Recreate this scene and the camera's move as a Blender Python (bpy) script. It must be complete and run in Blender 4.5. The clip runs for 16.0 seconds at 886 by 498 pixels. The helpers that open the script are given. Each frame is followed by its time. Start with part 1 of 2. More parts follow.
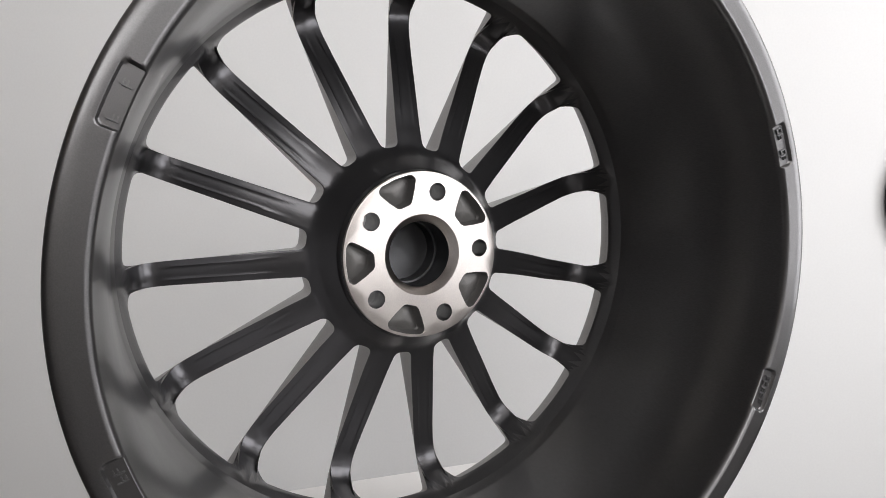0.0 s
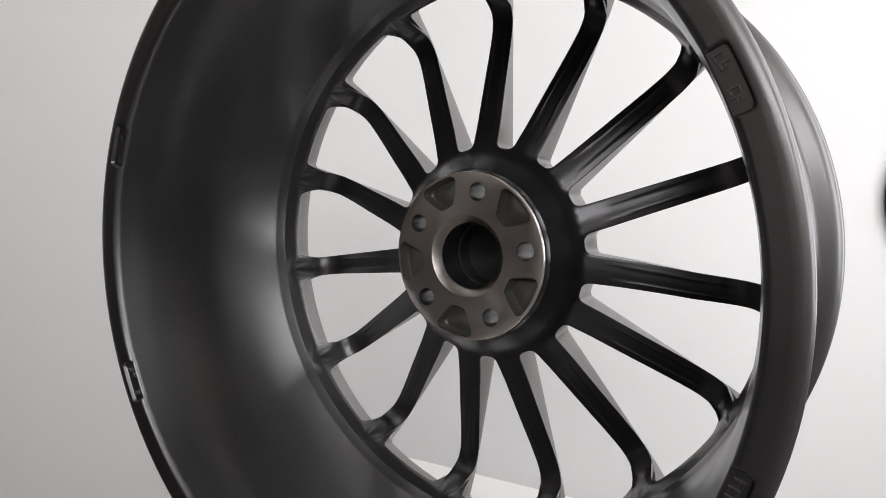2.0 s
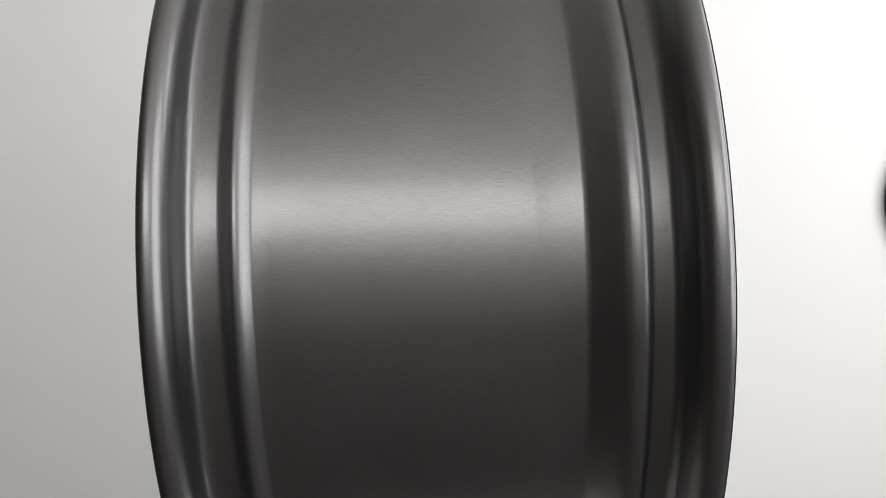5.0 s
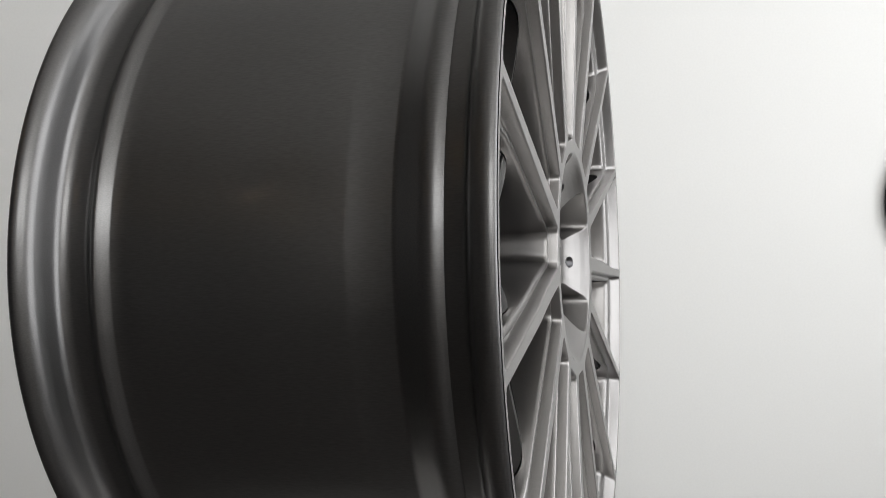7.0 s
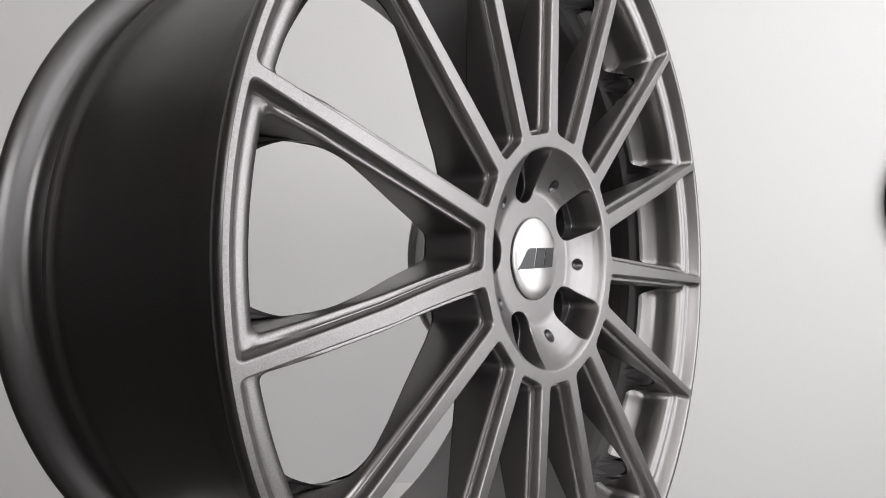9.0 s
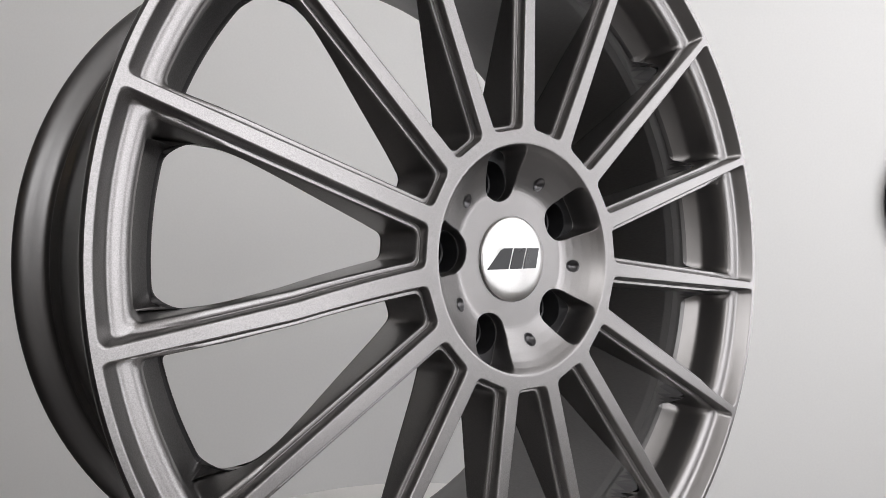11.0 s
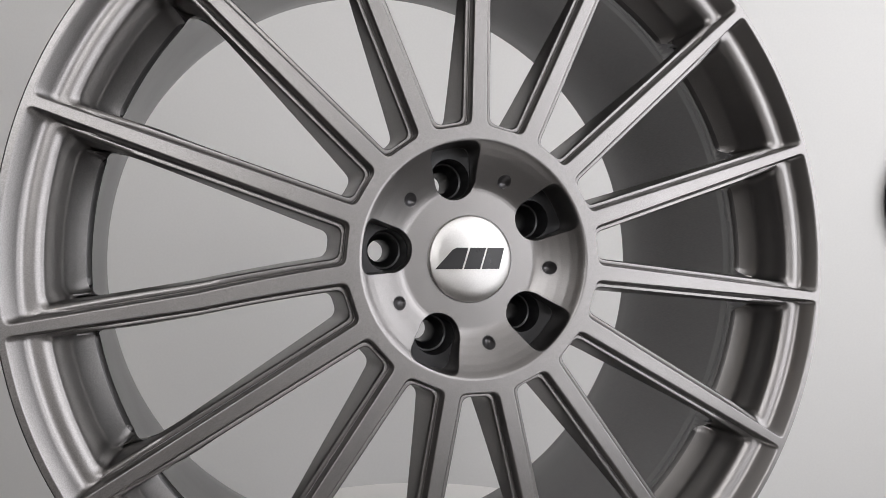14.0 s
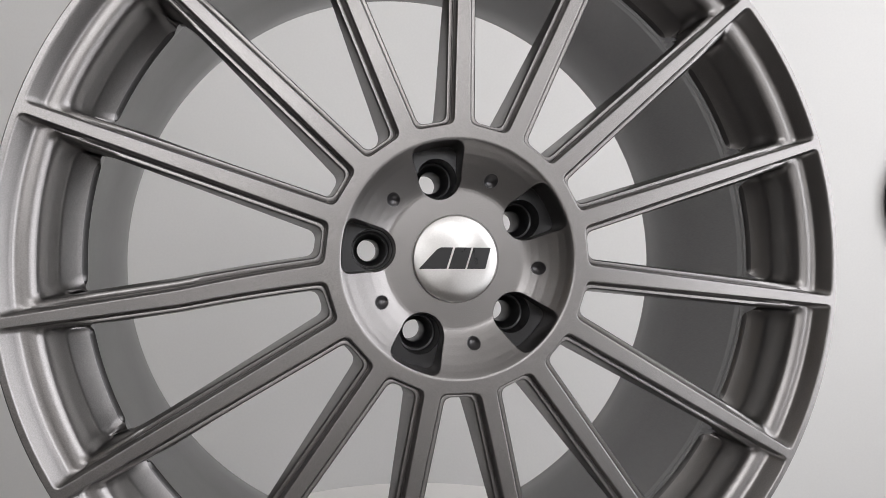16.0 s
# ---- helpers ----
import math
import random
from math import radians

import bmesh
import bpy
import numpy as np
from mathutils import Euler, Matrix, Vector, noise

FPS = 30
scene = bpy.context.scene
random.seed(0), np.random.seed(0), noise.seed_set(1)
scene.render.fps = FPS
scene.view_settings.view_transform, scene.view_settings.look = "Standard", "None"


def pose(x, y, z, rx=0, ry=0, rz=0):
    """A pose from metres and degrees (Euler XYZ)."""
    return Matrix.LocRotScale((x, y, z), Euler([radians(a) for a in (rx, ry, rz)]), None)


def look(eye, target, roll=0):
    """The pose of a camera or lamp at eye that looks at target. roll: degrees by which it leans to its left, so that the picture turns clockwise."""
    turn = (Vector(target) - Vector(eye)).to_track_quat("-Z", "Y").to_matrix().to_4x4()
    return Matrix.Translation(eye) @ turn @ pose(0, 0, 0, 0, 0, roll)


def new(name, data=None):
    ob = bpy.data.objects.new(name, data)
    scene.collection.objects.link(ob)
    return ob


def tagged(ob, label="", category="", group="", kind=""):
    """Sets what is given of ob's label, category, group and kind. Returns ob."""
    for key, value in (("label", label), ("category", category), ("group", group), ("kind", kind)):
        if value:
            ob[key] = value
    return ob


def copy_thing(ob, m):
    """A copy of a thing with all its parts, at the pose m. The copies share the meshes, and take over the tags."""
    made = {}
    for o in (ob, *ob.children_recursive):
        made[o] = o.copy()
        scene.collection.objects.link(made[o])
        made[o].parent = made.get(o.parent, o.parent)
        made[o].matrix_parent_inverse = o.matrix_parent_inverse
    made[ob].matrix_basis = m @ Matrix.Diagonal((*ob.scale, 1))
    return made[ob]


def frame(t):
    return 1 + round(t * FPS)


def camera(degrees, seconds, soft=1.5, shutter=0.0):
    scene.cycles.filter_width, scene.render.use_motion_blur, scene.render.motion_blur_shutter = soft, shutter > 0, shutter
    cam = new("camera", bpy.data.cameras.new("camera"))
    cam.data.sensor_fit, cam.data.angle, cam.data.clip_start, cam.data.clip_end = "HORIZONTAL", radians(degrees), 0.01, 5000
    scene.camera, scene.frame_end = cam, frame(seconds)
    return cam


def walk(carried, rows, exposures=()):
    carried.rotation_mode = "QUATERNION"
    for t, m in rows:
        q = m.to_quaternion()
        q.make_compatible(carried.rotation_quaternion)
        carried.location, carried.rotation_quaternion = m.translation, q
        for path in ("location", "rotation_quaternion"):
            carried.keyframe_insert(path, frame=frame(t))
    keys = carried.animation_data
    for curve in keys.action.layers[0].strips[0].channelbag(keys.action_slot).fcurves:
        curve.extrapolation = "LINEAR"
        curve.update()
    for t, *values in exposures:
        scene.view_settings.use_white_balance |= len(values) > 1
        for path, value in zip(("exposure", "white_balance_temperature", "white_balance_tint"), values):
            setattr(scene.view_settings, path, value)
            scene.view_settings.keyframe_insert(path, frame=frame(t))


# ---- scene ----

# ---------------------------------------------------------------- camera
EYE_Z = 0.328
TILT, LEAN = -1.91, 1.40
cam = camera(65.1, 16.0, soft=0.55)
EYE = Vector((0, 0, EYE_Z))
AHEAD = EYE + Vector((0, math.cos(radians(TILT)), math.sin(radians(TILT))))
walk(cam, [(0, look(EYE, AHEAD, LEAN)), (16.0, look(EYE, AHEAD, LEAN))],
     exposures=[(0, 0.32, 6500, 10), (1.0, 0.42, 6500, 10), (2.0, 0.40, 6500, 10), (3.0, 0.40, 6530, 10), (4.2, 0.47, 6570, 9), (6.3, 0.32, 6520, 6),
                (7.5, 0.25, 6500, 7), (9.0, 0.19, 6500, 10), (11.5, 0.03, 6500, 10), (13.0, -0.02, 6500, 10), (14.5, 0.02, 6500, 10), (16.0, 0.07, 6500, 10)])

# ---------------------------------------------------------------- light
world = bpy.data.worlds.new("world")
scene.world = world
world.use_nodes = True
world.node_tree.nodes["Background"].inputs[0].default_value = (0.75, 0.82, 0.9, 1)
world.node_tree.nodes["Background"].inputs[1].default_value = 0.6

# room: inner faces
X0, X1, Y0, Y1, Z0, Z1 = -2.6, 1.7, -2.4, 1.45, -0.36, 1.95
# two openings in the east wall: y0, y1, z0, z1, the daylight's watts; the second is added fill light
EAST_OPENINGS = ((-1.50, -0.05, 0.02, 1.88, 29), (0.35, 1.00, 0.05, 1.88, 12.5))
for y0, y1, z0, z1, watts in EAST_OPENINGS:
    sky = bpy.data.lights.new("daylight_panel", "AREA")
    sky.shape, sky.size, sky.size_y = "RECTANGLE", y1 - y0, z1 - z0
    sky.energy, sky.color = watts, (1.0, 0.985, 1.005)
    middle = Vector((X1 + 0.05, (y0 + y1) / 2, (z0 + z1) / 2))
    new("daylight_panel", sky).matrix_basis = look(middle, middle - Vector((1, 0, 0)))
# added fill light in a wide high opening of the south wall: x0, x1, z0, z1
HIGH = (-0.95, 1.35, 0.90, 1.62)
sky = bpy.data.lights.new("daylight_panel", "AREA")
sky.shape, sky.size, sky.size_y = "RECTANGLE", HIGH[1] - HIGH[0], HIGH[3] - HIGH[2]
sky.energy, sky.color = 26, (1.0, 0.985, 0.985)
middle = Vector(((HIGH[0] + HIGH[1]) / 2, Y0 - 0.05, (HIGH[2] + HIGH[3]) / 2))
new("daylight_panel", sky).matrix_basis = look(middle, middle + Vector((0, 1, 0)))


# ---------------------------------------------------------------- materials
def material(name, color, rough=0.5, metal=0.0, vary=0.06, scale=6.0, grain=0.0, grain_scale=900.0,
             bump=0.0, rough_vary=0.05, coat=0.0, along=1.0, coat_rough=0.25):
    m = bpy.data.materials.new(name)
    m.use_nodes = True
    nt = m.node_tree
    b = nt.nodes["Principled BSDF"]
    b.inputs["Metallic"].default_value = metal
    b.inputs["Coat Weight"].default_value = coat
    b.inputs["Coat Roughness"].default_value = coat_rough
    tc = nt.nodes.new("ShaderNodeTexCoord")

    def tex(sc, detail, run=1.0):
        n = nt.nodes.new("ShaderNodeTexNoise")
        n.inputs["Scale"].default_value, n.inputs["Detail"].default_value = sc, detail
        draw = nt.nodes.new("ShaderNodeMapping")      # run < 1: the grain is drawn out along y
        draw.inputs["Scale"].default_value = (1, run, 1)
        nt.links.new(tc.outputs["Object"], draw.inputs["Vector"])
        nt.links.new(draw.outputs[0], n.inputs["Vector"])
        return n

    def spread(src, lo, hi):
        r = nt.nodes.new("ShaderNodeMapRange")
        r.inputs["From Min"].default_value, r.inputs["From Max"].default_value = 0.3, 0.7
        r.inputs["To Min"].default_value, r.inputs["To Max"].default_value = lo, hi
        nt.links.new(src.outputs["Fac"], r.inputs["Value"])
        return r

    big, fine = tex(scale, 4), tex(grain_scale, 2, along)
    v1, v2 = spread(big, 1 - vary, 1 + vary), spread(fine, 1 - grain, 1 + grain)
    mul = nt.nodes.new("ShaderNodeMath")
    mul.operation = "MULTIPLY"
    nt.links.new(v1.outputs[0], mul.inputs[0])
    nt.links.new(v2.outputs[0], mul.inputs[1])
    sc = nt.nodes.new("ShaderNodeVectorMath")
    sc.operation = "SCALE"
    sc.inputs[0].default_value = color
    nt.links.new(mul.outputs[0], sc.inputs["Scale"])
    nt.links.new(sc.outputs[0], b.inputs["Base Color"])
    rv = spread(tex(scale * 2.3, 5), rough - rough_vary, rough + rough_vary)
    nt.links.new(rv.outputs[0], b.inputs["Roughness"])
    if bump:
        bp = nt.nodes.new("ShaderNodeBump")
        bp.inputs["Strength"].default_value, bp.inputs["Distance"].default_value = bump, 0.0004
        nt.links.new(fine.outputs["Fac"], bp.inputs["Height"])
        nt.links.new(bp.outputs[0], b.inputs["Normal"])
    return m


PAINT = material("satin_graphite_paint", (0.246, 0.237, 0.234), 0.335, 0.97, 0.05, 9, 0.15, 1500, 0.08, 0.02)
BARREL = material("satin_graphite_barrel_paint", (0.127, 0.124, 0.124), 0.33, 0.95, 0.05, 7, 0.085, 1700, 0.07, 0.03, coat=0.22, along=0.12, coat_rough=0.13)
BACK = material("dark_satin_back", (0.078, 0.076, 0.079), 0.30, 0.85, 0.06, 9, 0.08, 1300, 0.05, 0.03, coat=0.2)
MACHINED = material("machined_aluminium", (0.58, 0.54, 0.51), 0.36, 1.0, 0.05, 30, 0.05, 800, 0.05)
CAST = material("painted_recess", (0.13, 0.125, 0.12), 0.5, 0.6, 0.08, 60, 0.1, 1500, 0.1)
# near black: the shade deep in bolt holes, bore and cap gap
SEAT = material("dark_hole_shade", (0.032, 0.032, 0.034), 0.40, 0.6, 0.06, 60, 0.05, 900, coat=0.3)
CAP = material("brushed_aluminium", (0.56, 0.55, 0.54), 0.36, 1.0, 0.03, 40, 0.04, 900)
for m in (CAP, MACHINED):                 # turned metal: the gloss runs round the axle
    nt = m.node_tree
    tan = nt.nodes.new("ShaderNodeTangent")
    tan.direction_type, tan.axis = "RADIAL", "Y"
    b = nt.nodes["Principled BSDF"]
    b.inputs["Anisotropic"].default_value = 0.75 if m == CAP else 0.5
    nt.links.new(tan.outputs[0], b.inputs["Tangent"])
INK = material("black_enamel", (0.012, 0.012, 0.013), 0.3, 0.0, 0.05, 40)
EMBOSS = material("raised_cast_marks", (0.15, 0.147, 0.148), 0.4, 0.9, 0.05, 60, 0.1, 1500)
WALL = material("white_wall_paint", (0.80, 0.795, 0.785), 0.75, 0, 0.012, 1.3, 0.012, 220, 0.05)
CEIL = material("white_ceiling_paint", (0.86, 0.845, 0.82), 0.8, 0, 0.015, 1.5, 0.01, 200)
FLOOR = material("dark_brown_floor", (0.050, 0.044, 0.040), 0.5, 0, 0.2, 3, 0.1, 90, 0.1)
ROOM = material("pale_beige_room_paint", (0.63, 0.60, 0.57), 0.8, 0, 0.04, 1.5, 0.02, 200)
# the dark of the unlit west side is put into this wall colour
SIDE = material("unlit_room_dark_brown", (0.06, 0.056, 0.053), 0.8, 0, 0.03, 1.5, 0.02, 200)
BOARD = material("white_laminate", (0.86, 0.84, 0.82), 0.45, 0, 0.02, 5, 0.01, 300)
BLACK = material("black_rubber", (0.012, 0.012, 0.013), 0.6, 0, 0.1, 12)
GLOW = material("warm_lamp_glass", (0.9, 0.75, 0.5), 0.4)
GLOW.node_tree.nodes["Principled BSDF"].inputs["Emission Color"].default_value = (1.0, 0.62, 0.28, 1)
GLOW.node_tree.nodes["Principled BSDF"].inputs["Emission Strength"].default_value = 12.0
FRAME = material("white_window_frame", (0.8, 0.8, 0.8), 0.4, 0, 0.02, 5)


# ---------------------------------------------------------------- mesh helpers
def finish(name, verts, faces, mat, parent=None, label="", sharp=35, weld=True, second=None):
    bm = bmesh.new()
    vs = [bm.verts.new(v) for v in verts]
    for n, f in enumerate(faces):
        if len(set(f)) > 2:
            try:
                bm.faces.new([vs[k] for k in f]).material_index = second(n, sum((vs[k].co for k in f), Vector()) / len(f)) if second else 0
            except ValueError:
                pass
    if weld:
        bmesh.ops.remove_doubles(bm, verts=bm.verts, dist=2e-6)
    bmesh.ops.recalc_face_normals(bm, faces=bm.faces)
    return part(name, bm, mat, parent, label, sharp)


def part(name, bm, mat, parent=None, label="", sharp=35):
    me = bpy.data.meshes.new(name)
    bm.to_mesh(me)
    bm.free()
    me.materials.append(mat)
    me.shade_smooth()
    me.set_sharp_from_angle(angle=radians(sharp))
    ob = new(name, me)
    if parent:
        ob.parent = parent
    return tagged(ob, label)


def grid(loops, closed=False):
    """Faces between loops of equal length."""
    n = len(loops[0])
    verts = [tuple(v) for l in loops for v in l]
    faces = []
    for k in range(len(loops) - 1):
        for j in range(n if closed else n - 1):
            j2 = (j + 1) % n
            faces.append((k * n + j, k * n + j2, (k + 1) * n + j2, (k + 1) * n + j))
    return verts, faces


def lathe(profile, angles):
    """profile: (y, r) pairs; turned about the y axis."""
    return grid([[(r * math.cos(a), y, r * math.sin(a)) for a in angles] for y, r in profile], True)


def even(n):
    return [2 * math.pi * k / n for k in range(n)]


def box(bm, x0, x1, y0, y1, z0, z1, bevel=0.0):
    r = bmesh.ops.create_cube(bm, size=1)
    for v in r["verts"]:
        v.co = ((x0 + x1) / 2 + v.co.x * (x1 - x0), (y0 + y1) / 2 + v.co.y * (y1 - y0), (z0 + z1) / 2 + v.co.z * (z1 - z0))
    if bevel:
        es = list({e for v in r["verts"] for e in v.link_edges})
        bmesh.ops.bevel(bm, geom=es, offset=bevel, segments=2, affect="EDGES")


def slab(name, dims, mat, label="", category="", bevel=0.0):
    bm = bmesh.new()
    box(bm, *dims, bevel)
    return tagged(part(name, bm, mat), label, category, kind="structure")


def join(*pieces):
    verts, faces = [], []
    for v, f in pieces:
        o = len(verts)
        verts += v
        faces += [tuple(k + o for k in g) for g in f]
    return verts, faces


def spin(vf, a):
    """Turn a piece by the angle a in the wheel's plane."""
    c, s = math.cos(a), math.sin(a)
    return [(x * c - z * s, y, x * s + z * c) for x, y, z in vf[0]], vf[1]


# ---------------------------------------------------------------- the room
T = 0.12
# unseen floor, set high and dark to darken reflections from below
slab("floor", (X0 - T, X1 + T, Y0 - T, Y1 + T, Z0 - T, Z0), FLOOR, "unseen dark brown floor", "floor")
slab("ceiling", (X0 - T, X1 + T, Y0 - T, Y1 + T, Z1, Z1 + T), CEIL, "plain white painted ceiling", "ceiling")
slab("wall_north", (X0 - T, X1 + T, Y1, Y1 + T, Z0, Z1), WALL, "smooth plain white painted wall", "wall")
bm = bmesh.new()
box(bm, X0 - T, X1 + T, Y0 - T, Y0, Z0, HIGH[2])
box(bm, X0 - T, X1 + T, Y0 - T, Y0, HIGH[3], Z1)
box(bm, X0 - T, HIGH[0], Y0 - T, Y0, HIGH[2], HIGH[3])
box(bm, HIGH[1], X1 + T, Y0 - T, Y0, HIGH[2], HIGH[3])
tagged(part("wall_south", bm, ROOM), "pale beige painted wall with a wide high opening for added fill light", "wall", kind="structure")
slab("wall_west", (X0 - T, X0, Y0, Y1, Z0, Z1), SIDE, "unseen side wall, dark brown for an unlit room", "wall")
bm = bmesh.new()
(a0, a1, za, z1, _), (b0, b1, zb, _, _) = EAST_OPENINGS
box(bm, X1, X1 + T, Y0, Y1, z1, Z1)
for y0, y1, top in ((Y0, a0, z1), (a0, a1, za), (a1, b0, z1), (b0, b1, zb), (b1, Y1, z1)):
    box(bm, X1, X1 + T, y0, y1, Z0, top)
tagged(part("wall_east", bm, WALL), "white painted wall with a wide window opening and an added fill-light opening", "wall", kind="structure")


# ---------------------------------------------------------------- the turntable
AXIS = (-0.0053, 0.563)
board = tagged(new("turntable"), "round white turntable with a thin square plate under the wheel", "turntable")
v, f = lathe([(0.0, 0.001), (0.0, 0.2585), (-0.0015, 0.2600), (-0.012, 0.2600), (-0.0125, 0.255), (-0.0125, 0.001)], even(120))
finish("turning_disc", [(x, z, y) for x, y, z in v], f, BOARD, board, "round white laminate disc")
bm = bmesh.new()
box(bm, -0.235, 0.240, -0.306, 0.19, -0.0165, -0.0127, 0.001)
part("plate", bm, BOARD, board, "thin white square plate")
v, f = lathe([(-0.0167, 0.001), (-0.0167, 0.16), (-0.045, 0.16), (-0.045, 0.001)], even(64))
finish("turning_ring", [(x, z, y) for x, y, z in v], f, FRAME, board)
slab("plinth", (AXIS[0] - 0.2, AXIS[0] + 0.2, AXIS[1] - 0.2, AXIS[1] + 0.2, Z0, -0.0252), FRAME,
     "plain white square plinth under the turntable", "plinth", 0.004)

# ---------------------------------------------------------------- the wheel
wheel = tagged(new("alloy_wheel"), "satin graphite fifteen-spoke alloy wheel standing on a white turntable", "wheel")
SP = radians(24)
W0 = radians(29.8)            # the middle of one window; bolt holes stand at every third window

# barrel
OUTER = [(0.1301, 0.2712), (0.1297, 0.2741), (0.1285, 0.2762), (0.1264, 0.2773), (0.1240, 0.2771), (0.1214, 0.2756), (0.1193, 0.2733),
         (0.1178, 0.2702), (0.1170, 0.2662), (0.1163, 0.2620), (0.1152, 0.2590), (0.1132, 0.2571), (0.110, 0.2563),
         (0.1030, 0.2552), (0.1012, 0.2552), (0.0990, 0.2562), (0.0965, 0.2576), (0.0948, 0.2581), (0.0934, 0.2578), (0.0910, 0.2560),
         (0.0885, 0.2540), (0.0872, 0.2535), (0.080, 0.2528), (0.03, 0.2500), (-0.0370, 0.2468), (-0.0385, 0.2467), (-0.0400, 0.2465),
         (-0.0595, 0.2446), (-0.0608, 0.2448), (-0.0630, 0.2460), (-0.0700, 0.2505), (-0.0750, 0.2540), (-0.0778, 0.2556), (-0.081, 0.2566), (-0.0845, 0.2563),
         (-0.0865, 0.2552), (-0.0875, 0.2546), (-0.0888, 0.2553), (-0.0955, 0.2563), (-0.0982, 0.2580), (-0.1000, 0.2620),
         (-0.1020, 0.2680), (-0.1040, 0.2720), (-0.1065, 0.2745), (-0.1095, 0.2758), (-0.1125, 0.2760), (-0.1145, 0.2755), (-0.1153, 0.2745)]
INNER = [(-0.0640, 0.2400), (-0.0565, 0.2402), (-0.0545, 0.2406), (-0.0460, 0.2432), (-0.0430, 0.2440), (0.03, 0.2456), (0.080, 0.2478),
         (0.100, 0.2502), (0.112, 0.2524), (0.120, 0.2540), (0.1240, 0.2546), (0.1268, 0.2551), (0.1286, 0.2560)]
TABS = (21.9, -23.3, 156.5, 201.8)
HALF_TAB, TAB_R, TAB_ROUND, TAB_DEEP = 3.75, 0.2672, 0.0032, 0.0027
FACE = 0.1303                  # the back lip's flat face
cuts = sorted({round(a, 3) for a in np.arange(0, 360, 1.5)} |
              {round((c + d) % 360, 3) for c in TABS for d in np.arange(-4.8, 4.81, 0.2)})
PROF = INNER + [(0.1297, 0.2570), (FACE, 0.2584)] + [(FACE, r) for r in np.arange(0.2594, 0.2690, 0.0007)] + OUTER


def pressed(y, r, deg):
    """The round-cornered pads pressed into the back lip; they are open towards the axle."""
    if y < 0.12 or r > 0.2690:
        return y
    d = min(abs((deg - c + 180) % 360 - 180) for c in TABS)
    u = radians(d) * 0.2610 - radians(HALF_TAB) * 0.2610 + TAB_ROUND
    v = r - TAB_R + TAB_ROUND
    out = math.hypot(max(u, 0), max(v, 0)) + min(max(u, v), 0) - TAB_ROUND
    k = min(1.0, max(0.0, 0.5 - out / 0.0016))
    return min(y, FACE - TAB_DEEP * k * k * (3 - 2 * k))


v, f = grid([[(r * math.cos(radians(a)), pressed(y, r, a), r * math.sin(radians(a))) for a in cuts] for y, r in PROF], True)
finish("barrel", v, f, BARREL, wheel, "satin dark graphite rim barrel", 40)


# spokes: the half outline of a window, from its hub end to its rim end
def fillet(a, c, b, n):
    return [tuple((1 - t) ** 2 * a[k] + 2 * t * (1 - t) * c[k] + t * t * b[k] for k in (0, 1)) for t in [j / (n - 1) for j in range(n)]]


def half_window(rh, ro, wh, wr, fh, fr):
    c12, s12 = math.cos(SP / 2), math.sin(SP / 2)

    def edge(s):
        w = wh + (wr - wh) * (s - 0.09) / 0.17
        return (s * c12 + w * s12, s * s12 - w * c12)
    s0 = (rh - wh * s12) / c12
    s1 = math.sqrt(ro * ro - wr * wr)
    p0, p1 = edge(s0), edge(s1)
    a1 = math.atan2(p1[1], p1[0])
    hub_end = max(p0[1] - fh, 0.0004)
    pts = [(rh, hub_end * j / 4) for j in range(4)]
    pts += fillet((rh, hub_end), p0, edge(s0 + fh), 9)
    e0, e1 = s0 + fh, s1 - fr
    pts += [edge(e0 + (e1 - e0) * j / 26) for j in range(1, 26)]
    da = fr / ro
    pts += fillet(edge(e1), p1, (ro * math.cos(a1 - da), ro * math.sin(a1 - da)), 9)
    pts += [(ro * math.cos((a1 - da) * (1 - j / 10)), ro * math.sin((a1 - da) * (1 - j / 10))) for j in range(1, 11)]
    return pts


def y_top(r):
    return -0.1072 - (r - 0.09) / 0.18 * 0.0083


def y_back(r):
    return float(np.interp(r, [0.08, 0.094, 0.116, 0.1525, 0.183, 0.200, 0.207, 0.213, 0.219, 0.225, 0.230, 0.233, 0.2352, 0.2405],
                           [-0.058, -0.0640, -0.0730, -0.0850, -0.0955, -0.1005, -0.1019, -0.1022, -0.1008, -0.0970, -0.0900, -0.0805, -0.0655, -0.0548]))


def cell_edge(r0, r1):
    """The border of a cell: hub arc, spoke middle, rim arc, point for point with half_window."""
    pts = [(r0 * math.cos(SP / 2 * j / 8), r0 * math.sin(SP / 2 * j / 8)) for j in range(8)]
    ss = [r0 + (r1 - r0) * j / 34 for j in range(35)]
    pts += [(s * math.cos(SP / 2), s * math.sin(SP / 2)) for s in ss]
    pts += [(r1 * math.cos(SP / 2 * (1 - j / 14)), r1 * math.sin(SP / 2 * (1 - j / 14))) for j in range(1, 15)]
    return pts


def rad(p):
    return math.hypot(*p)


def at_rim(r, j):
    """1 along a window's rim end, 0 along its spokes; j counts the outline's points."""
    k = min(1, max(0, (r - 0.2325) / 0.006)) * min(1, max(0, (j - 37) / 6))
    return k * k * (3 - 2 * k)


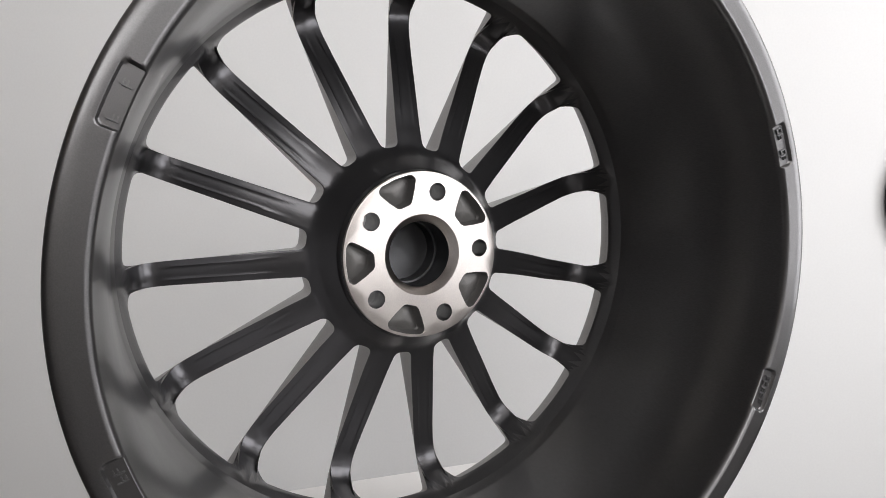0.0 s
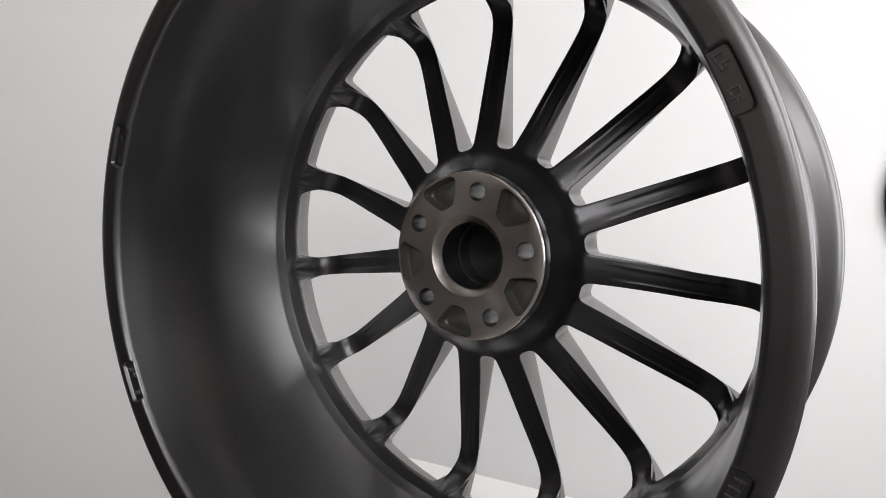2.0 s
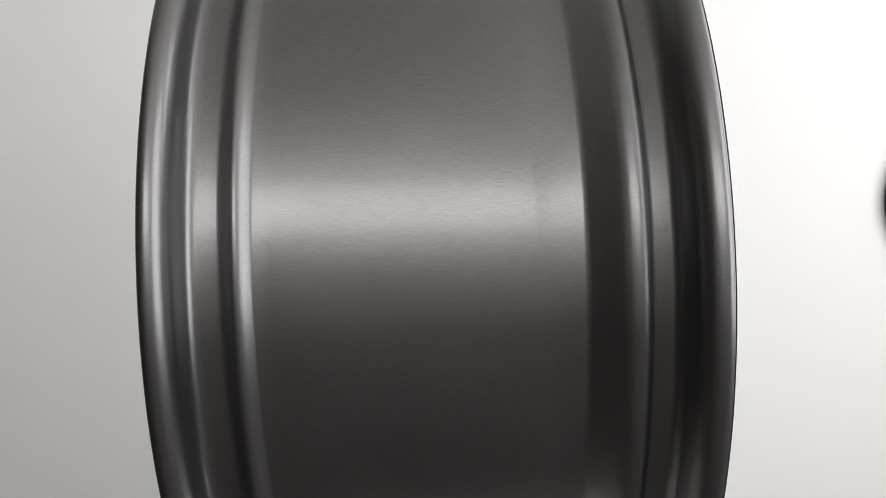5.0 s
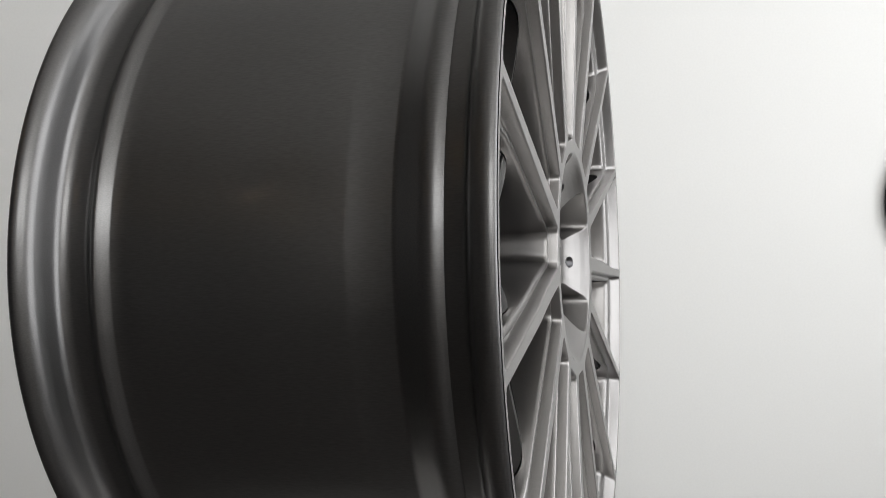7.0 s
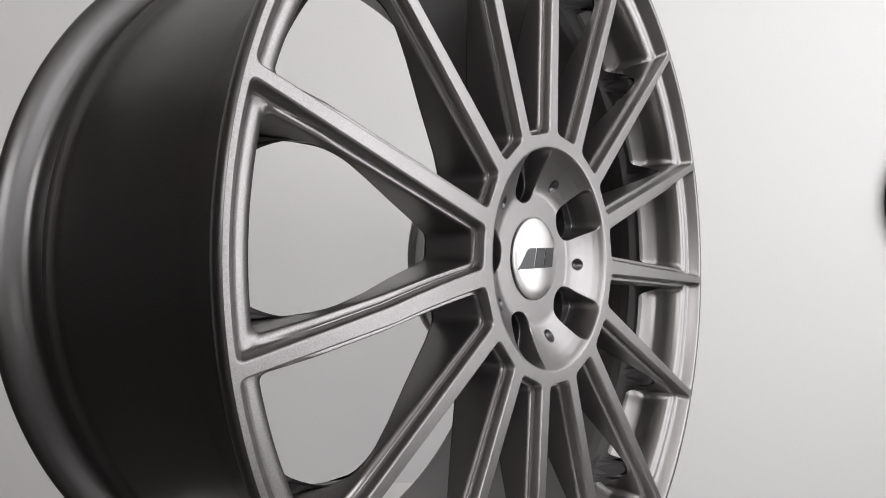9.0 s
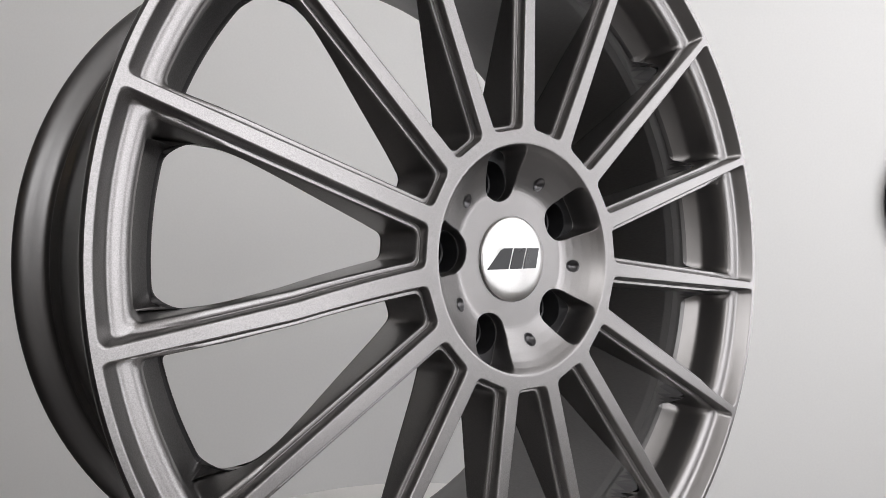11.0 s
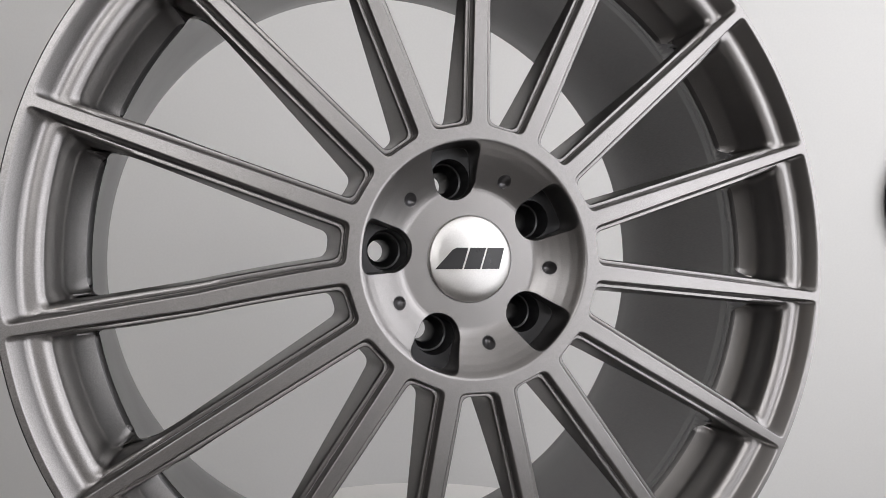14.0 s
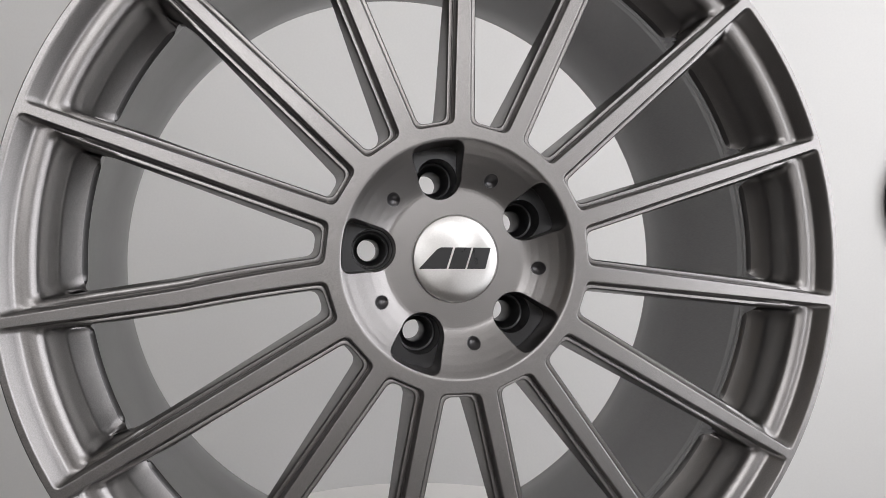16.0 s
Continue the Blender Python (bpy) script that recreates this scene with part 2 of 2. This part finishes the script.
def spoke_half():
    loops = []
    outer = cell_edge(0.0795, 0.2746)
    top = half_window(0.0869, 0.2717, 0.0049, 0.0027, 0.0045, 0.0045)
    for t in (0.0, 0.3, 0.6, 0.82, 0.95, 1.0):      # flat top
        loops.append([(a[0] + (b[0] - a[0]) * t, a[1] + (b[1] - a[1]) * t) for a, b in zip(outer, top)])
    out = [[(p[0], y_top(rad(p)), p[1]) for p in l] for l in loops]
    # (hub end, rim radius, half width at hub, at rim, fillets, drop below the top)
    for rh, ro, wh, wr, fh, fr, drop, rimdrop in (
            (0.0872, 0.2711, 0.0053, 0.0032, 0.0045, 0.0045, 0.0002, 0.0002),
            (0.0876, 0.2704, 0.0058, 0.0037, 0.0045, 0.0045, 0.0010, 0.0010),
            (0.0880, 0.2657, 0.0062, 0.0042, 0.0045, 0.0045, 0.0058, 0.0066),
            (0.0882, 0.2647, 0.0064, 0.0045, 0.0045, 0.0045, 0.0069, 0.0083),
            (0.0885, 0.2634, 0.0067, 0.0049, 0.0045, 0.0045, 0.0071, 0.0093),
            (0.0888, 0.2604, 0.0071, 0.0055, 0.0045, 0.0045, 0.0065, 0.0099),
            (0.0893, 0.2583, 0.0077, 0.0062, 0.0047, 0.0047, 0.0063, 0.0097),
            (0.0904, 0.2560, 0.0093, 0.0078, 0.0050, 0.0050, 0.0064, 0.0108),
            (0.0908, 0.2538, 0.0099, 0.0085, 0.0050, 0.0050, 0.0071, 0.0119),
            (0.0911, 0.2529, 0.0102, 0.0088, 0.0050, 0.0050, 0.0088, 0.0133)):
        l = half_window(rh, ro, wh, wr, fh, fr)
        row = []
        for p in l:
            k = min(1, max(0, (rad(p) - 0.225) / 0.03))
            row.append((p[0], y_top(rad(p)) + drop + (rimdrop - drop) * k, p[1]))
        out.append(row)
    for rh, ro, wh, wr, f_, fr, t, yr in (
            (0.0920, 0.2515, 0.0110, 0.0092, 0.006, 0.007, 0.35, -0.0985),
            (0.0928, 0.2502, 0.0114, 0.0094, 0.006, 0.008, 0.70, -0.0900),
            (0.0932, 0.2491, 0.0116, 0.0094, 0.006, 0.009, 0.82, -0.0812),
            (0.0934, 0.2476, 0.0118, 0.0094, 0.006, 0.009, 0.90, -0.0768),
            (0.0936, 0.2376, 0.0119, 0.0094, 0.006, 0.010, 0.95, -0.0708),
            (0.0938, 0.2354, 0.0120, 0.0094, 0.006, 0.010, 0.975, -0.0692),
            (0.0937, 0.2348, 0.0119, 0.0093, 0.006, 0.010, 0.993, -0.0672),
            (0.0934, 0.2354, 0.0114, 0.0088, 0.006, 0.010, 1.0, -0.0648)):
        l = half_window(rh, ro, wh, wr, f_, fr)
        row = []
        for j, p in enumerate(l):
            r = rad(p)
            y0 = y_top(r) + 0.0092
            yb = y0 + (y_back(r) - y0) * t
            k = at_rim(r, j)
            row.append((p[0], yb + (yr - yb) * k, p[1]))
        out.append(row)
    last = half_window(0.0934, 0.2354, 0.0114, 0.0088, 0.006, 0.010)
    back = cell_edge(0.0745, 0.2405)
    # the back: a narrow ridge on each side of a shallow channel
    for t, lift in ((0.16, 0.0001), (0.36, 0.0002), (0.44, 0.0004), (0.50, 0.0), (0.72, 0.0), (1.0, 0.0)):
        row = []
        for j, (a, b) in enumerate(zip(last, back)):
            p = (a[0] + (b[0] - a[0]) * t, a[1] + (b[1] - a[1]) * t)
            r = rad(p)
            neck = max(0.0, (0.0935 - r) / 0.019)
            lift_here = lift * min(1, max(0, (r - 0.110) / 0.02)) * min(1, max(0, (0.206 - r) / 0.012))
            yb = y_back(r) + 0.0006 * t + 0.0175 * neck ** 1.6 + lift_here
            yr = -0.0648 + 0.0100 * t
            k = at_rim(r, j)
            row.append((p[0], yb + (yr - yb) * k, p[1]))
        out.append(row)
    return grid(out)


def spoke_mesh():
    v, f = spoke_half()
    # the window's far side, mirrored, and turned so that the spoke's middle lies at 0
    a = spin((v, f), -SP / 2)
    b = ([(x, y, -z) for x, y, z in a[0]], f)
    return join(a, b)


def swerve(vf, deg):
    """Shift the spoke's middle round the axle while its cell's borders stay."""
    out = []
    for x, y, z in vf[0]:
        r, a = math.hypot(x, z), math.atan2(z, x)
        a += radians(deg) * max(0.0, 1 - abs(a) / (SP / 2)) * min(1.0, (r - 0.075) / 0.10)
        out.append((r * math.cos(a), y, r * math.sin(a)))
    return out, vf[1]


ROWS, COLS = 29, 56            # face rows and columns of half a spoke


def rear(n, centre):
    """The darker tone lies on the back, from the rounded rear edge on; where the spoke meets the rim the barrel's tone
    begins.
    """
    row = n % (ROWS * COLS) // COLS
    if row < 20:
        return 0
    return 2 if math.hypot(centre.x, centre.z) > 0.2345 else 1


def three_tones(ob):
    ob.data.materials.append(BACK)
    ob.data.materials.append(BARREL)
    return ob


spoke_shape = spoke_mesh()
first = three_tones(finish("spoke", *spoke_shape, PAINT, wheel, "", 40, second=rear))
for k in range(15):
    if k == 0:
        ob = first
    elif k == 6:
        ob = three_tones(finish("spoke", *swerve(spoke_shape, 2.3), PAINT, wheel, "", 40, second=rear))
    else:
        ob = new("spoke", first.data)
    ob.parent = wheel
    ob.rotation_euler = (0, -(W0 + SP / 2 + SP * k), 0)
    tagged(ob, "tapered graphite spoke with stepped edges")


# hub front: five sectors, each with a bolt pocket
def y_bowl(r):
    return float(np.interp(r, [0.028, 0.0465, 0.0485, 0.0505, 0.0530, 0.0580, 0.0640, 0.0700, 0.0740, 0.0765, 0.0780, 0.0795],
                           [-0.0880, -0.0881, -0.0883, -0.0889, -0.0899, -0.0923, -0.0957, -0.0996, -0.1028, -0.1052, -0.1064, y_top(0.0795)]))


PC = 0.0585


def pocket_edge(grow=0.0, outer=0.0780):
    """Half circle round the bolt, flaring to two corners near the ring."""
    r, w = 0.0154 + grow, 0.0190 + grow
    c = 0.0560
    o = outer + grow
    pts = [(c + r * math.cos(a), r * math.sin(a)) for a in np.linspace(math.pi, math.pi / 2 + 0.05, 64)]
    corner = (math.sqrt(o * o - w * w), w)
    a0 = pts[-1]
    d = 0.0065
    u = Vector(corner) - Vector(a0)
    near = tuple(Vector(a0) + u * (1 - d / u.length))
    ang = math.atan2(w, corner[0]) - d / o
    na = 28
    pts += [tuple(Vector(a0).lerp(Vector(near), j / 26)) for j in range(1, 26)]
    pts += fillet(near, corner, (o * math.cos(ang), o * math.sin(ang)), 10)
    pts += [(o * math.cos(ang * (1 - j / na)), o * math.sin(ang * (1 - j / na))) for j in range(1, na + 1)]
    lower = [(p, -q) for p, q in pts[1:-1]][::-1]
    return pts + lower


def round_edge(c, r, like):
    return [(c + r * math.cos(math.atan2(q, p - PC)), r * math.sin(math.atan2(q, p - PC))) for p, q in like]


def sector_edge(r0, r1, half, like, centre):
    """Where rays from the centre through the loop's points meet the sector's border."""
    res = []
    for p, q in like:
        a = math.atan2(q, p - centre)
        lo, hi = 0.0, 0.2
        for _ in range(40):
            m = (lo + hi) / 2
            x, z = centre + m * math.cos(a), m * math.sin(a)
            rr, aa = math.hypot(x, z), abs(math.atan2(z, x))
            if r0 <= rr <= r1 and aa <= half:
                lo = m
            else:
                hi = m
        res.append((centre + lo * math.cos(a), lo * math.sin(a)))
    return res


def dimple(x, z):
    """Small round dents half way between the pockets."""
    dmin = min(math.hypot(x - 0.0578 * math.cos(s), z - 0.0578 * math.sin(s)) for s in (radians(36), radians(-36)))
    return 1.15 * math.sqrt(max(0.0, 0.0043 ** 2 - dmin * dmin)) + 0.0006 * max(0.0, 1 - (dmin / 0.0050) ** 2)


def hub_front_sector():
    edge = pocket_edge()
    border = sector_edge(0.028, 0.0797, radians(36), edge, PC)
    for r in (0.028, 0.0797):                    # the sector's own corners
        for sgn in (1, -1):
            c = (r * math.cos(radians(36)), sgn * r * math.sin(radians(36)))
            k = min(range(len(border)), key=lambda m: math.dist(border[m], c))
            border[k] = c
    out = []
    n = 64
    for j in range(n + 1):
        t = j / n
        row = []
        for a, b in zip(border, edge):
            x, z = a[0] + (b[0] - a[0]) * t, a[1] + (b[1] - a[1]) * t
            row.append((x, y_bowl(math.hypot(x, z)) + dimple(x, z), z))
        out.append(row)
    for grow, drop in ((-0.0003, 0.0002), (-0.0006, 0.0007), (-0.0008, 0.0013)):
        out.append([(x, y_bowl(math.hypot(x, z)) + drop, z) for x, z in pocket_edge(grow)])
    for grow, y in ((-0.0009, -0.0822), (-0.0010, -0.0812), (-0.0012, -0.0803), (-0.0014, -0.0800)):
        out.append([(x, y, z) for x, z in pocket_edge(grow)])
    return grid(out, True), edge


def pocket_seat(edge):
    out = [[(x, -0.0800, z) for x, z in pocket_edge(-0.0014)]]
    for r, y in ((0.0139, -0.0800), (0.0137, -0.0797), (0.0135, -0.0788), (0.0132, -0.0660), (0.0128, -0.0650), (0.0116, -0.0645), (0.0113, -0.0636), (0.0110, -0.0590), (0.0084, -0.0545), (0.0078, -0.0535), (0.0078, -0.0302)):
        out.append([(x, y, z) for x, z in round_edge(0.0560, r, edge)])
    return grid(out, True)


hf, edge0 = hub_front_sector()
seat0 = pocket_seat(edge0)
hub = finish("hub_face", *join(*[spin(hf, W0 + radians(72 * k)) for k in range(5)]), PAINT, wheel, "dished hub face with five bolt pockets", 40)


def smooth_bowl(me):
    """Even shading over the dish: the normals of its own curve, the mesh's own elsewhere."""
    normals = [Vector(n.vector) for n in me.corner_normals]
    for poly in me.polygons:
        if abs(poly.normal.y) < 0.55:
            continue
        for c in poly.loop_indices:
            x, y, z = me.vertices[me.loops[c].vertex_index].co
            r = math.hypot(x, z)
            if abs(y - y_bowl(r)) < 2e-5 and 0.028 < r < 0.0796:
                slope = (y_bowl(r + 0.0005) - y_bowl(r - 0.0005)) / 0.001
                normals[c] = Vector((x / r * slope, -1, z / r * slope)).normalized()
    me.normals_split_custom_set(normals)


smooth_bowl(hub.data)
for k in range(5):
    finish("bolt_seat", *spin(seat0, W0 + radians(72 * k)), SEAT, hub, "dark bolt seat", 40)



def dimple_cup(a):
    """A shallow cup added to line a dent of the dished face; its dark colour is shade."""
    rows = []
    for rho in (0.0046, 0.0043, 0.0037, 0.0028, 0.0017, 0.0006, 0.00005):
        row = []
        for b in even(28):
            x, z = 0.0578 + rho * math.cos(b), rho * math.sin(b)
            row.append((x, y_bowl(math.hypot(x, z)) - 0.00018 + 0.0027 * max(0.0, 1 - (rho / 0.0043) ** 2), z))
        rows.append(row)
    return spin(grid(rows, True), a)


for k in range(5):
    finish("dimple", *dimple_cup(W0 + radians(36 + 72 * k)), BACK, hub, "small dark round dimple", 60)

# hub back: machined pad with five bolt holes and five cast recesses
PAD_Y = -0.0302


def trapezoid():
    c = [(0.0445, 0.0062), (0.0538, 0.0128), (0.0640, 0.0185), (0.0685, 0.0150), (0.0698, 0.0)]
    pts = []
    full = c + [(p, -q) for p, q in c[-2::-1]]
    n = len(full)
    for k in range(n):
        a, b, d = Vector(full[k - 1]), Vector(full[k]), Vector(full[(k + 1) % n])
        ra = min(0.0032, (a - b).length * 0.42)
        rd = min(0.0032, (d - b).length * 0.42)
        pts += fillet(tuple(b + (a - b).normalized() * ra), tuple(b), tuple(b + (d - b).normalized() * rd), 7)
    return pts


circle = [(0.056 + 0.0078 * math.cos(a), 0.0078 * math.sin(a)) for a in even(48)]
trap = trapezoid()
recesses = []
pad_bm = bmesh.new()


def ring(pts):
    vs = [pad_bm.verts.new((x, PAD_Y, z)) for x, z in pts]
    return [pad_bm.edges.new((vs[k], vs[(k + 1) % len(vs)])) for k in range(len(vs))]


def turned(pts, a):
    return [(x * math.cos(a) - z * math.sin(a), x * math.sin(a) + z * math.cos(a)) for x, z in pts]


rims = ring([(0.0711 * math.cos(a), 0.0711 * math.sin(a)) for a in even(180)])
rims += ring([(0.0353 * math.cos(a), 0.0353 * math.sin(a)) for a in even(120)])
for k in range(5):
    a = W0 + radians(72 * k)
    rims += ring(turned(circle, a))
    rims += ring(turned(trap, a + radians(36)))
    rec = grid([[(x, PAD_Y, z) for x, z in trap],
                [(0.058 + (x - 0.058) * 0.975, PAD_Y - 0.0006, z * 0.975) for x, z in trap],
                [(0.058 + (x - 0.058) * 0.90, PAD_Y - 0.0090, z * 0.90) for x, z in trap],
                [(0.058 + (x - 0.058) * 0.80, PAD_Y - 0.0105, z * 0.80) for x, z in trap],
                [(0.058 + (x - 0.058) * 0.40, PAD_Y - 0.0085, z * 0.40) for x, z in trap],
                [(0.058, PAD_Y - 0.0078, 0.0) for x, z in trap]], True)
    recesses.append(spin(rec, a + radians(36)))
bmesh.ops.triangle_fill(pad_bm, use_beauty=True, use_dissolve=False, edges=rims, normal=(0, 1, 0))
for prof, n in (([(PAD_Y, 0.0711), (PAD_Y - 0.0003, 0.0718), (PAD_Y - 0.0012, 0.0722), (PAD_Y - 0.0030, 0.0723)], 180),
                ([(PAD_Y, 0.0353), (PAD_Y - 0.0062, 0.0290), (PAD_Y - 0.0070, 0.0286)], 120)):
    v, f = lathe(prof, even(n))
    vs = [pad_bm.verts.new(p) for p in v]
    for q in f:
        pad_bm.faces.new([vs[k] for k in q])
bmesh.ops.remove_doubles(pad_bm, verts=pad_bm.verts, dist=2e-6)
bmesh.ops.recalc_face_normals(pad_bm, faces=pad_bm.faces)
pad = part("mounting_pad", pad_bm, MACHINED, wheel, "bare machined aluminium mounting pad", 30)
for rec in recesses:
    finish("cast_recess", *rec, CAST, pad, "dull grey cast recess", 40)
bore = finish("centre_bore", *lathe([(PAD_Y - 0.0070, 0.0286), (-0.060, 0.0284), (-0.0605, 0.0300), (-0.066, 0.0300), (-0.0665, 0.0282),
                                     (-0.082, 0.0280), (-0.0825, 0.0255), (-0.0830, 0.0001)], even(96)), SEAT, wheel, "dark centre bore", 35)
finish("hub_neck", *lathe([(PAD_Y - 0.0030, 0.0723), (PAD_Y - 0.0040, 0.0732), (-0.0390, 0.0736), (-0.0412, 0.0750)], even(120)),
       BACK, wheel, "glossy dark hub neck", 40)

# centre cap
cap = finish("centre_cap", *lathe([(-0.0862, 0.0296), (-0.0892, 0.0296), (-0.0898, 0.0292), (-0.0902, 0.0284), (-0.0910, 0.022), (-0.0915, 0.012), (-0.0917, 0.0001)], even(96)),
             CAP, wheel, "brushed aluminium centre cap", 30)
finish("cap_gap", *lathe([(-0.0872, 0.0296), (-0.0872, 0.0302), (-0.0884, 0.0303)], even(96)), SEAT, cap)


def mark(pts, name="emblem_shape"):
    """A flat plate of the emblem on the cap; pts in millimetres across and up."""
    n = len(pts)

    def y(x, z):
        return float(np.interp(math.hypot(x, z) / 1000, [0, 0.012, 0.022, 0.0284], [-0.0917, -0.0915, -0.0910, -0.0902]))
    vs = [(x / 1000, y(x, z) - 0.0004, z / 1000) for x, z in pts] + [(x / 1000, y(x, z) + 0.0003, z / 1000) for x, z in pts]
    fs = [tuple(range(n))] + [(k, (k + 1) % n, (k + 1) % n + n, k + n) for k in range(n)]
    return finish(name, vs, fs, INK, cap, "black slanted emblem shape", 30, False)


for shape in (((-25.5, -6.8), (-13.5, 6.2), (-10.5, 7.6), (-2.4, 7.6), (-6.9, -6.8)),
              ((-5.6, -6.8), (-0.9, 7.6), (10.4, 7.6), (5.9, -6.8)),
              ((7.2, -6.8), (11.7, 7.6), (24.0, 7.6), (20.0, -6.8))):
    mark(shape)

# cast marks on the pads of the back lip
rng = random.Random(4)
for c, places in zip(TABS, ((-2.4, 1.6), (-2.2, 1.2, 2.3), (-2.6, -1.5, 1.3, 2.3), (-2.2, -1.1, 0.0, 1.1, 2.2))):
    for off in places:
        bm = bmesh.new()
        box(bm, -0.0030, 0.0030, -0.0012, 0.0012, -0.0022, -0.0013, 0.0003)
        for h in rng.sample((-0.0026, -0.0004, 0.0018), 2):
            box(bm, h, h + 0.0009, -0.0012, 0.0012, -0.0018, 0.0016, 0.0003)
        ob = part("cast_mark", bm, EMBOSS, wheel, "small raised cast mark")
        ob.matrix_basis = Matrix.Rotation(-radians(c + off), 4, "Y") @ Matrix.Translation((0.2612 + rng.uniform(-0.001, 0.001), 0.1279, 0))

# ---------------------------------------------------------------- the dark round thing on the wall
far = tagged(new("wall_disc"), "dark round disc hung flat on the white wall", "wall decoration")
v, f = lathe([(0.0, 0.001), (0.0, 0.176), (-0.006, 0.180), (-0.014, 0.180), (-0.019, 0.176), (-0.020, 0.168), (-0.015, 0.155), (-0.013, 0.001)], even(96))
finish("disc", v, f, BLACK, far)
far.location = (1.094, Y1, 0.41)

# two small warm lamps on the west wall
lamp = tagged(new("wall_lamp"), "small warm glowing lamp on the side wall", "lamp", "lamps on the side wall")
v, f = lathe([(0.0, 0.001), (0.0, 0.035), (-0.012, 0.035), (-0.015, 0.012), (-0.05, 0.012), (-0.05, 0.001)], even(32))
finish("bracket", [(y * -1, x, z) for x, y, z in v], f, FRAME, lamp)
v, f = lathe([(-0.05, 0.001), (-0.052, 0.02), (-0.07, 0.034), (-0.09, 0.034), (-0.108, 0.02), (-0.11, 0.001)], even(32))
finish("glass_globe", [(y * -1, x, z) for x, y, z in v], f, GLOW, lamp, "warm glowing glass globe")
lamp.location = (X0, 0.0, 1.31)
copy_thing(lamp, pose(X0, -1.80, 1.36))

# ---------------------------------------------------------------- motion
HUB_Z = EYE_Z - 0.0273
OFF = (-0.0057, -0.0074)
WHEEL_LEAN = -3.42
TURN = [(0.0, 206.86), (0.5, 193.62), (1.0, 177.73), (1.5, 161.92), (2.0, 147.18), (2.5, 135.34), (3.0, 123.89), (3.5, 112.79), (4.0, 102.64),
        (4.2, 99.4), (6.3, 79.81), (6.5, 77.39), (7.0, 71.29), (7.5, 65.42), (8.0, 60.38), (8.5, 55.72), (9.0, 51.26), (11.5, 34.53), (12.0, 31.54),
        (12.5, 28.62), (13.0, 25.18), (13.5, 21.34), (14.0, 17.8), (14.5, 14.8), (15.0, 12.67), (15.5, 11.84), (16.0, 11.74)]


def rock(a):
    """The wheel rolls a little on its bead as the board turns."""
    return -0.6 * math.cos(radians(a))


def motions():
    walk(wheel, [(t, pose(*AXIS, 0, 0, 0, a) @ pose(*OFF, HUB_Z, WHEEL_LEAN) @ pose(0, 0, 0, 0, rock(a))) for t, a in TURN])
    walk(board, [(t, pose(*AXIS, 0.02, 0, 0, a)) for t, a in TURN])


motions()
